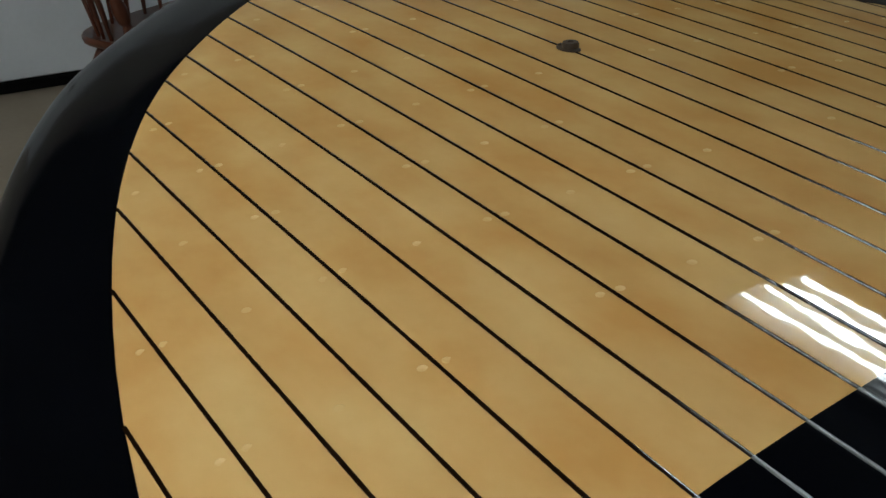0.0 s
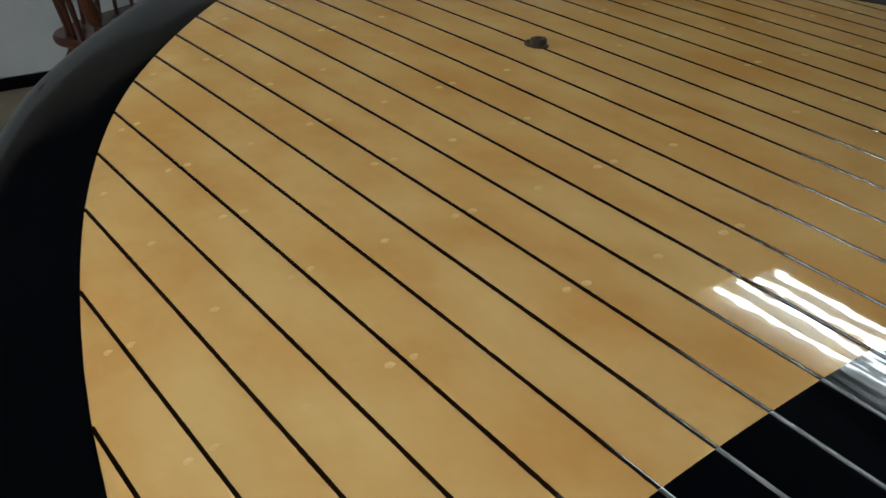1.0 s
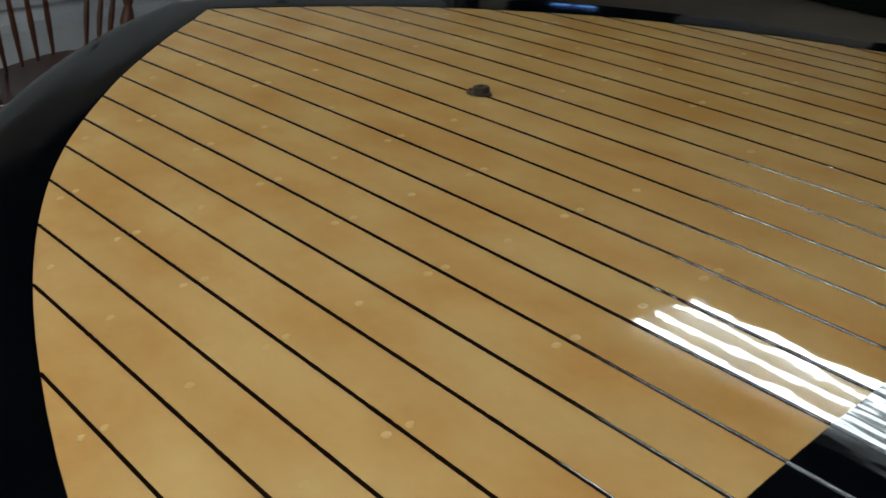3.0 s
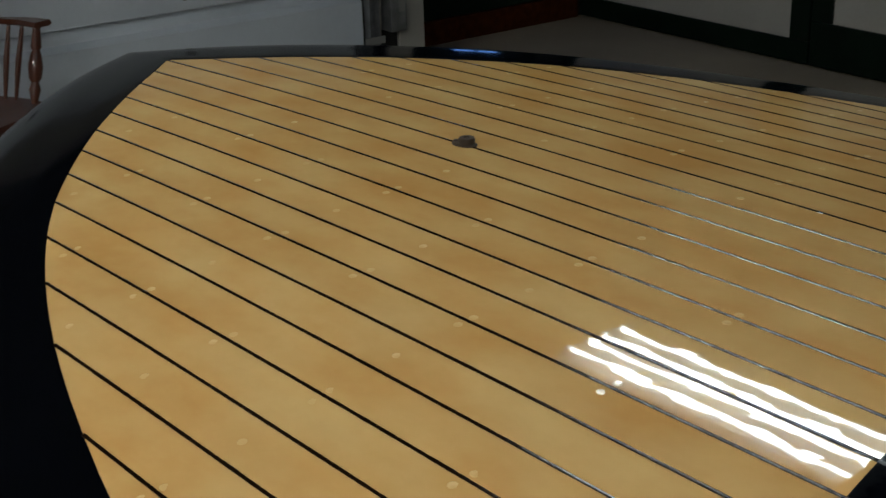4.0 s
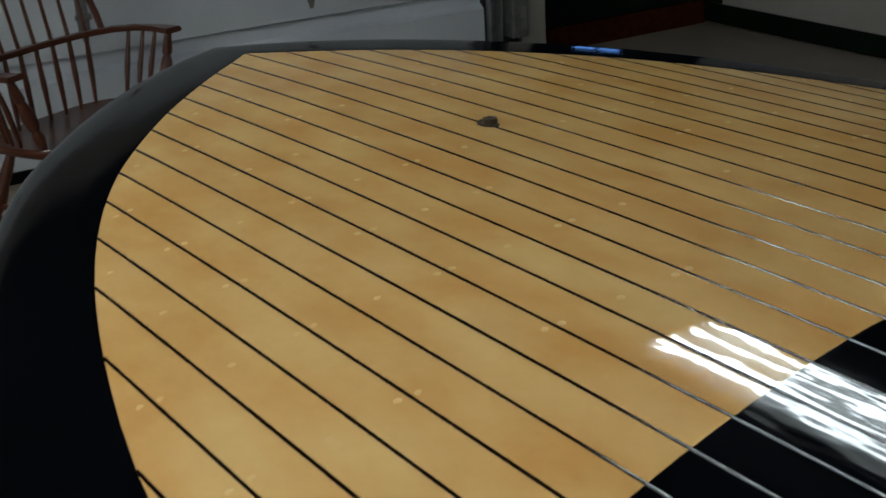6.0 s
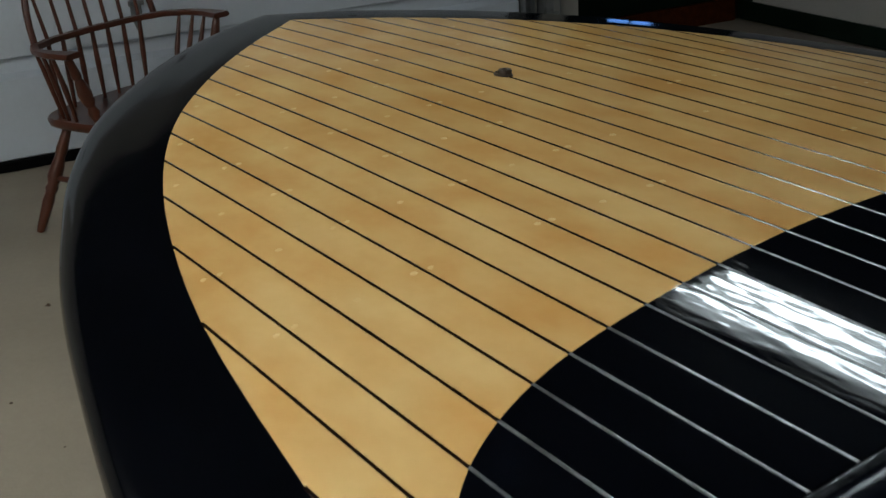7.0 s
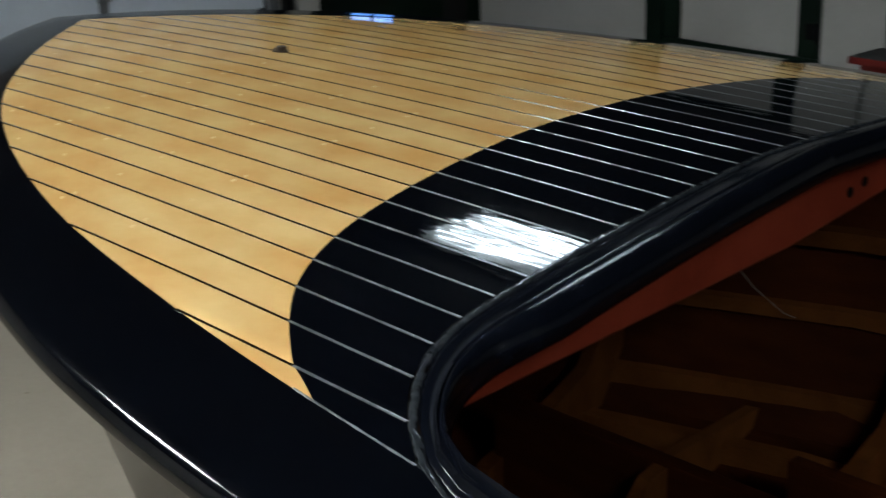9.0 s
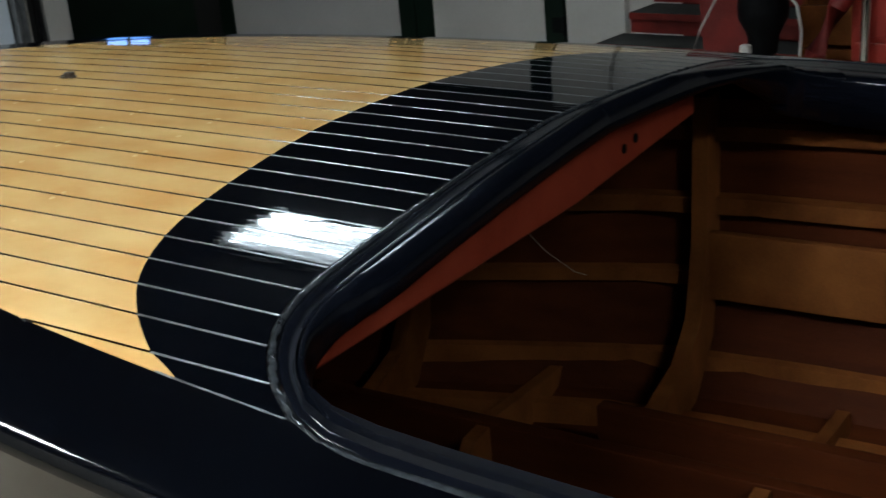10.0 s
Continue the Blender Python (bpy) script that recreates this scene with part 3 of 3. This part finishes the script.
for sd in (1, -1):
    timber("engine_bearer", (0.35, sd * 0.16 - 0.015, 0.33), (3.2, sd * 0.16 + 0.015, 0.55), M_HULL_IN)
    timber("engine_bearer", (0.86, sd * 0.30 - 0.015, 0.36), (3.2, sd * 0.30 + 0.015, 0.545), M_HULL_IN)
timber("keelson", (-0.3, -0.05, 0.30), (3.2, 0.05, 0.345), M_HULL_IN)
for x in (0.61, 1.18, 1.75):
    for sd in (1, -1):
        bm = bmesh.new()
        a = [(x, sd * 0.17, 0.34), (x, sd * 0.60, 0.41), (x, sd * 0.60, 0.455), (x, sd * 0.17, 0.47)]
        for dx in (0, 0.024):
            for p in a:
                bm.verts.new((p[0] + dx, p[1], p[2]))
        bm.verts.ensure_lookup_table()
        for q in ((0, 1, 2, 3), (4, 5, 6, 7), (0, 1, 5, 4), (1, 2, 6, 5), (2, 3, 7, 6), (3, 0, 4, 7)):
            bm.faces.new([bm.verts[k] for k in q])
        part("floor_timber", bm, M_RIB, boat)
for x in (0.705, 1.20):
    bm = bmesh.new()
    for dx in (0, 0.026):
        for y, z in ((0.143, 0.33), (0.143, 0.545), (0.10, 0.54), (-0.045, 0.40), (-0.045, 0.33)):
            bm.verts.new((x + dx, y, z))
    bm.verts.ensure_lookup_table()
    bm.faces.new([bm.verts[k] for k in range(5)])
    bm.faces.new([bm.verts[k] for k in range(9, 4, -1)])
    for k in range(5):
        bm.faces.new([bm.verts[q] for q in (k, (k + 1) % 5, 5 + (k + 1) % 5, 5 + k)])
    part("gusset", bm, M_RIB, boat, "pale wooden gusset")
timber("riser_board", (0.885, 0.655, 0.61), (3.0, 0.675, 0.745), M_RIB, label="pale wooden riser board inside the hull")
# small loose wire under the beam
part("wire", tube([(0.68, 0.32, 0.90), (0.69, 0.35, 0.84), (0.72, 0.39, 0.775), (0.765, 0.41, 0.735), (0.785, 0.415, 0.73)], 0.0006, 6), M_CABLE, boat, "thin pale wire")

# bungs in the deck, a pair at each board's joint and one in its middle
bung_me = mesh_of("bung", [(0.0043 * math.cos(a), 0.0043 * math.sin(a), 0.0001) for a in np.linspace(0, 2 * math.pi, 13)[:-1]] +
                  [(0.0038 * math.cos(a), 0.0038 * math.sin(a), 0.0004) for a in np.linspace(0, 2 * math.pi, 13)[:-1]],
                  [tuple(range(12, 24))] + [(i, (i + 1) % 12, 12 + (i + 1) % 12, 12 + i) for i in range(12)], M_BUNG)
rb = random.Random(4)
for row, x in enumerate((-0.37, -0.228, -0.087, 0.054, 0.188, 0.328, 0.489)):
    spots = [side * (0.15 * k + d) for side in (-1, 1) for k in range(1, 5) for d in (-0.0075, 0.0105)]
    spots += [side * (0.15 * k + 0.0765) for side in (-1, 1) for k in range(4) if (k + row) % 2 or row in (3, 5)]
    for y in spots:
        if x < EDGE(abs(y)) + 0.025:
            continue
        xx, yy = x + rb.uniform(-0.002, 0.002), y + rb.uniform(-0.001, 0.001)
        slope = math.degrees(math.atan(2 * 0.1226 * yy))
        piece("bung", bung_me, deck, pose(xx, yy, zd(xx, yy) - 0.0002, -slope, 0, rb.uniform(0, 90)))

# fitting on the centre line: a small tarnished brass socket on a base
fit_ob = empty("deck_fitting", pose(0.0, 0.0, zd(0, 0), 0, 0, 12))
tagged(fit_ob, "small tarnished brass deck fitting on the centre seam", "deck fitting")
bm = lathe([(0.0, 0.0), (0.0165, 0.0), (0.017, 0.0016), (0.015, 0.003), (0.0, 0.0034)], 20)
bmesh.ops.scale(bm, vec=(1.0, 0.6, 1.0), verts=bm.verts)
part("base_plate", bm, M_BRASS, fit_ob, smooth=35)
part("socket", lathe([(0.0098, 0.003), (0.010, 0.0075), (0.0088, 0.0095), (0.004, 0.0098), (0.003, 0.0085), (0.0, 0.0085)], 18), M_BRASS, fit_ob, m=pose(0.003, 0, 0), smooth=35)
part("screw", lathe([(0.003, 0.003), (0.003, 0.0045), (0.0015, 0.005), (0.0, 0.005)], 10), M_BRASS, fit_ob, m=pose(-0.012, 0, 0), smooth=35)

# cradle that carries the hull
cr = empty("boat_cradle", pose(0, 0, 0))
tagged(cr, "plain timber cradle under the hull", "cradle")
for x in (0.5, 2.4):
    part("crossbeam", box((x - 0.06, -0.6, 0.0), (x + 0.06, 0.6, 0.16), 0.006), M_RIB, cr)
    part("block", box((x - 0.07, -0.16, 0.16), (x + 0.07, 0.16, 0.245), 0.006), M_RIB, cr)


# ---- Windsor chair by the garage door ----
def windsor_chair(m):
    ch = empty("windsor_chair", m)
    tagged(ch, "red-brown turned wooden windsor armchair with a spindle back", "chair")
    # local axes: x across, y towards its front
    seat = bmesh.new()
    n = 28
    rim = []
    for i in range(n):
        a = 2 * math.pi * i / n
        c, sn = math.cos(a), math.sin(a)
        rx = 0.31 * math.copysign(abs(c) ** 0.55, c)
        ry = 0.215 * math.copysign(abs(sn) ** 0.6, sn)
        rim.append((rx, ry + 0.03))
    rings = []
    for sc, z in ((0.90, 0.372), (0.98, 0.385), (1.0, 0.403), (0.98, 0.414), (0.86, 0.411), (0.5, 0.401)):
        rings.append([seat.verts.new((x * sc, 0.03 + (y - 0.03) * sc, z)) for x, y in rim])
    for a, b in zip(rings, rings[1:]):
        for i in range(n):
            seat.faces.new((a[i], a[(i + 1) % n], b[(i + 1) % n], b[i]))
    seat.faces.new(rings[0][::-1])
    seat.faces.new(rings[-1])
    part("seat", seat, M_CHAIR, ch, smooth=50)
    for sx in (-1, 1):
        for sy in (-1, 1):
            a = Vector((sx * 0.235, 0.16 if sy > 0 else -0.07, 0.378))
            b = Vector((sx * 0.375, 0.20 if sy > 0 else -0.135, 0.0))
            L = (b - a).length
            prof = [(0.013, 0), (0.016, 0.03), (0.021, 0.09), (0.018, 0.12), (0.024, 0.16), (0.026, 0.2), (0.018, 0.225), (0.023, 0.24), (0.018, 0.26), (0.021, 0.29), (0.016, L - 0.02), (0.013, L)]
            part("leg", lathe(prof, 14), M_CHAIR, ch, m=between(a, b), smooth=40)
        part("stretcher", tube([(sx * 0.304, -0.102, 0.19), (sx * 0.304, 0.04, 0.195), (sx * 0.304, 0.18, 0.19)], [0.009, 0.014, 0.009], 10), M_CHAIR, ch, smooth=40)
    part("stretcher", tube([(-0.304, 0.04, 0.195), (0.0, 0.04, 0.20), (0.304, 0.04, 0.195)], [0.009, 0.014, 0.009], 10), M_CHAIR, ch, smooth=40)
    # arm rail
    half = [(0.345, 0.155), (0.358, 0.06), (0.348, -0.03), (0.30, -0.10), (0.19, -0.145)]
    rail = [(-x, y) for x, y in half] + [(0, -0.16)] + half[::-1]
    bm = bmesh.new()
    rg = []
    for i, (x, y) in enumerate(rail):
        p, q = rail[max(i - 1, 0)], rail[min(i + 1, len(rail) - 1)]
        d = Vector((q[0] - p[0], q[1] - p[1], 0)).normalized()
        nn = Vector((-d.y, d.x, 0))
        w = 0.038 if i in (0, len(rail) - 1) else 0.026 if i in (1, len(rail) - 2) else 0.016
        ctr = Vector((x, y, 0.675))
        rg.append([bm.verts.new(ctr + nn * w * a + Vector((0, 0, b))) for a, b in ((-1, -0.006), (-0.8, 0.009), (0.8, 0.009), (1, -0.006), (0.7, -0.012), (-0.7, -0.012))])
    for a, b in zip(rg, rg[1:]):
        for k in range(6):
            bm.faces.new((a[k], a[(k + 1) % 6], b[(k + 1) % 6], b[k]))
    bm.faces.new(rg[0])
    bm.faces.new(rg[-1][::-1])
    part("arm_rail", bm, M_CHAIR, ch, smooth=50)
    ry = spline([(p[0], p[1]) for p in rail[3:8]])
    # long spindles and the bow
    bow = [(0.275 * math.cos(a), -0.13 - 0.11 * math.sin(a), 0.68 + 0.40 * math.sin(a)) for a in np.linspace(0, math.pi, 25)]
    part("bow", tube(bow, 0.0125, 10), M_CHAIR, ch, smooth=50)
    for i in range(7):
        x = -0.225 + 0.45 * i / 6
        sn = math.sqrt(max(0, 1 - (x / 0.275) ** 2))
        top = (x * 1.0, -0.13 - 0.11 * sn, 0.68 + 0.40 * sn)
        low = (x * 0.92, -0.14, 0.408)
        mid = (x * 0.93, ry(x * 0.93), 0.675)
        part("spindle", tube([low, [(low[k] + mid[k]) / 2 for k in range(3)], mid, top], [0.006, 0.0105, 0.0075, 0.005], 8), M_CHAIR, ch, smooth=50)
    for sx in (-1, 1):
        for y, x in ((-0.055, 0.333), (0.0, 0.35), (0.055, 0.356)):
            part("short_spindle", tube([(sx * x * 0.80, y * 0.8 + 0.0, 0.408), (sx * x * 0.89, y * 0.9, 0.54), (sx * x, y, 0.67)], [0.006, 0.0105, 0.006], 8), M_CHAIR, ch, smooth=50)
        a, b = Vector((sx * 0.27, 0.14, 0.408)), Vector((sx * 0.348, 0.125, 0.668))
        L = (b - a).length
        part("arm_post", lathe([(0.011, 0), (0.014, 0.02), (0.020, 0.05), (0.013, 0.075), (0.021, 0.09), (0.025, 0.13), (0.018, 0.17), (0.013, 0.185), (0.018, 0.195), (0.012, L)], 14), M_CHAIR, ch, m=between(a, b), smooth=40)
    return ch


windsor_chair(pose(-3.19, 0.545, 0, 0, 0, -66) @ Matrix.Diagonal((1.09, 1.0, 1.0, 1.0)))

# ---- steps, machine and clutter beyond the cockpit ----
st = empty("garage_steps", ROOM @ pose(2.9, 3.36, 0))
tagged(st, "red painted wooden steps with grey treads against the wall", "steps")
z0 = 0.0
for i, z1 in enumerate((0.22, 0.44, 0.54, 0.64)):
    y0 = 0.21 * i
    # the lowest riser is a black board in place of the shaded opening
    part("riser", box((0.02 if i < 1 else -0.01, y0 + 0.02, z0), (1.0, y0 + 0.045, z1 - 0.032), 0.003), M_RUBBER_SHADE if i < 1 else M_REDPAINT, st)
    part("tread", box((-0.04 if i < 2 else 0.01, y0 - 0.02, z1 - 0.03), (1.03, y0 + 0.21, z1), 0.005), M_TREAD, st, "grey painted tread")
    part("nosing", box((-0.041 if i < 2 else 0.009, y0 - 0.026, z1 - 0.031), (1.031, y0 - 0.021, z1 - 0.001), 0.001), M_REDPAINT, st, "red painted nosing")
    z0 = z1
# black too, for the shade below the lowest tread
part("side_board", box((0.03, 0.05, 0.0), (0.05, 0.84, 0.18), 0.003), M_RUBBER_SHADE, st)
part("back_board", box((0.03, 0.845, 0.0), (1.0, 0.87, 0.60), 0.003), M_REDPAINT, st)

# red machine with a black motor, standing on the floor beyond the steps
mc = empty("red_machine", ROOM @ pose(3.99, 2.75, 0))
tagged(mc, "red machine with a black motor and a curved red handle", "machine")
bm = box((-0.16, -0.12, 0.0), (0.30, 0.22, 0.30), 0.02)
part("base", bm, M_REDPAINT, mc)
bm = bmesh.new()
ring = []
for z, w, y in ((0.28, 0.075, 0.0), (0.55, 0.085, 0.02), (0.75, 0.11, 0.04), (1.0, 0.14, 0.05)):
    ring.append([bm.verts.new((-0.08 + a * w, y + b, z)) for a, b in ((-1, -0.03), (1, -0.03), (0.9, 0.05), (-0.9, 0.05))])
for a, b in zip(ring, ring[1:]):
    for k in range(4):
        bm.faces.new((a[k], a[(k + 1) % 4], b[(k + 1) % 4], b[k]))
bm.faces.new(ring[0][::-1])
bm.faces.new(ring[-1])
part("chute", bm, M_REDPAINT, mc, "flared red chute")
part("motor", lathe([(0.030, 0.0), (0.048, 0.015), (0.052, 0.07), (0.060, 0.09), (0.082, 0.13), (0.086, 0.17), (0.080, 0.20), (0.086, 0.23), (0.080, 0.27), (0.086, 0.30), (0.074, 0.34), (0.03, 0.37)], 20), M_RUBBER_SHADE, mc, "black finned motor", m=pose(0.058, -0.02, 0.62), smooth=35)
part("bracket", box((-0.03, -0.13, 0.60), (0.03, -0.06, 0.64), 0.006), M_RUBBER_SHADE, mc, m=pose(0.058, -0.02, 0))
part("motor_mount", lathe([(0.05, 0.28), (0.035, 0.36), (0.03, 0.62), (0.05, 0.66)], 14), M_RUBBER_SHADE, mc, m=pose(0.058, -0.02, 0), smooth=35)
part("oil_cap", lathe([(0.018, 0.0), (0.02, 0.02), (0.018, 0.045), (0.0, 0.05)], 12), M_WALL, mc, "pale cap", m=pose(0.062, -0.16, 0.642), smooth=35)
part("handle", tube([(0.16, -0.06, 0.30), (0.22, -0.08, 0.50), (0.27, -0.08, 0.66), (0.33, -0.06, 0.80), (0.42, 0.0, 0.95)], 0.033, 12), M_REDPAINT, mc, "curved red handle", smooth=50)
part("cable", tube([(0.18, -0.14, 0.88), (0.235, -0.15, 0.82), (0.25, -0.15, 0.74), (0.245, -0.15, 0.66), (0.235, -0.14, 0.60)], 0.0045, 8), M_CABLE, mc, "white cable", smooth=50)
part("cable", tube([(-0.16, -0.12, 0.62), (-0.12, -0.13, 0.72), (-0.05, -0.13, 0.84), (0.03, -0.12, 0.95)], 0.0035, 8), M_CABLE, mc, "white cable", smooth=50)
part("chrome_tube", tube([(0.40, -0.04, 0.0), (0.41, -0.04, 0.5), (0.42, -0.03, 1.0)], 0.016, 12), mat("bright_chrome", (0.7, 0.7, 0.7), rough=0.12, metal=1.0, vary=0.15, scale=(20, 20, 20)), mc, "bright chrome tube", smooth=50)

crate = empty("wooden_crate", ROOM @ pose(4.22, 3.15, 0, 0, 0, 4))
tagged(crate, "plain wooden crate standing on the floor", "crate")
for k in range(5):
    part("slat", box((-0.17, -0.15, 0.01 + k * 0.15), (0.2, -0.13, 0.145 + k * 0.15), 0.004), M_RIB, crate)
    part("slat", box((-0.17, 0.13, 0.01 + k * 0.15), (0.2, 0.15, 0.145 + k * 0.15), 0.004), M_RIB, crate)
for x in (-0.17, 0.18):
    part("end_panel", box((x, -0.128, 0.0), (x + 0.02, 0.128, 0.77), 0.004), M_RIB, crate)

cab = empty("red_tool_cabinet", ROOM @ pose(4.56, 2.95, 0))
tagged(cab, "tall red metal tool cabinet", "cabinet")
part("body", box((-0.22, -0.2, 0.05), (0.25, 0.25, 1.15), 0.012), M_REDENAMEL, cab)
for k in range(5):
    part("drawer", box((-0.2, -0.212, 0.1 + k * 0.2), (0.23, -0.201, 0.28 + k * 0.2), 0.004), M_REDENAMEL, cab)
part("plinth", box((-0.2, -0.18, 0.0), (0.23, 0.23, 0.05)), M_RUBBER_SHADE, cab)

# dry leaves and chips on the floor
rd = random.Random(9)
verts, faces = [], []
for k in range(46):
    cx, cy = rd.uniform(-3.2, 0.6), rd.uniform(-1.9, 0.4)
    if k < 5:
        cx, cy = ((-2.43, -0.08), (-2.62, -0.35), (-1.28, -0.48), (-0.82, -0.92), (-1.26, -0.95))[k]
    r = rd.uniform(0.003, 0.007) if k > 1 else 0.013
    n = len(verts)
    for q in range(6):
        a = q * math.pi / 3 + rd.uniform(-0.3, 0.3)
        verts.append((cx + r * math.cos(a) * rd.uniform(0.5, 1.2), cy + r * math.sin(a) * rd.uniform(0.5, 1.2), 0.001))
    verts.append((cx, cy, 0.001 + r * 0.5))
    faces += [(n + q, n + (q + 1) % 6, n + 6) for q in range(6)]
debris = piece("floor_debris", mesh_of("floor_debris", verts, faces, mat("dry_chips", (0.09, 0.05, 0.025), rough=0.8, vary=0.5, scale=(60, 60, 60))))
tagged(debris, "small dry chips and leaf bits on the floor", "debris", kind="stuff")
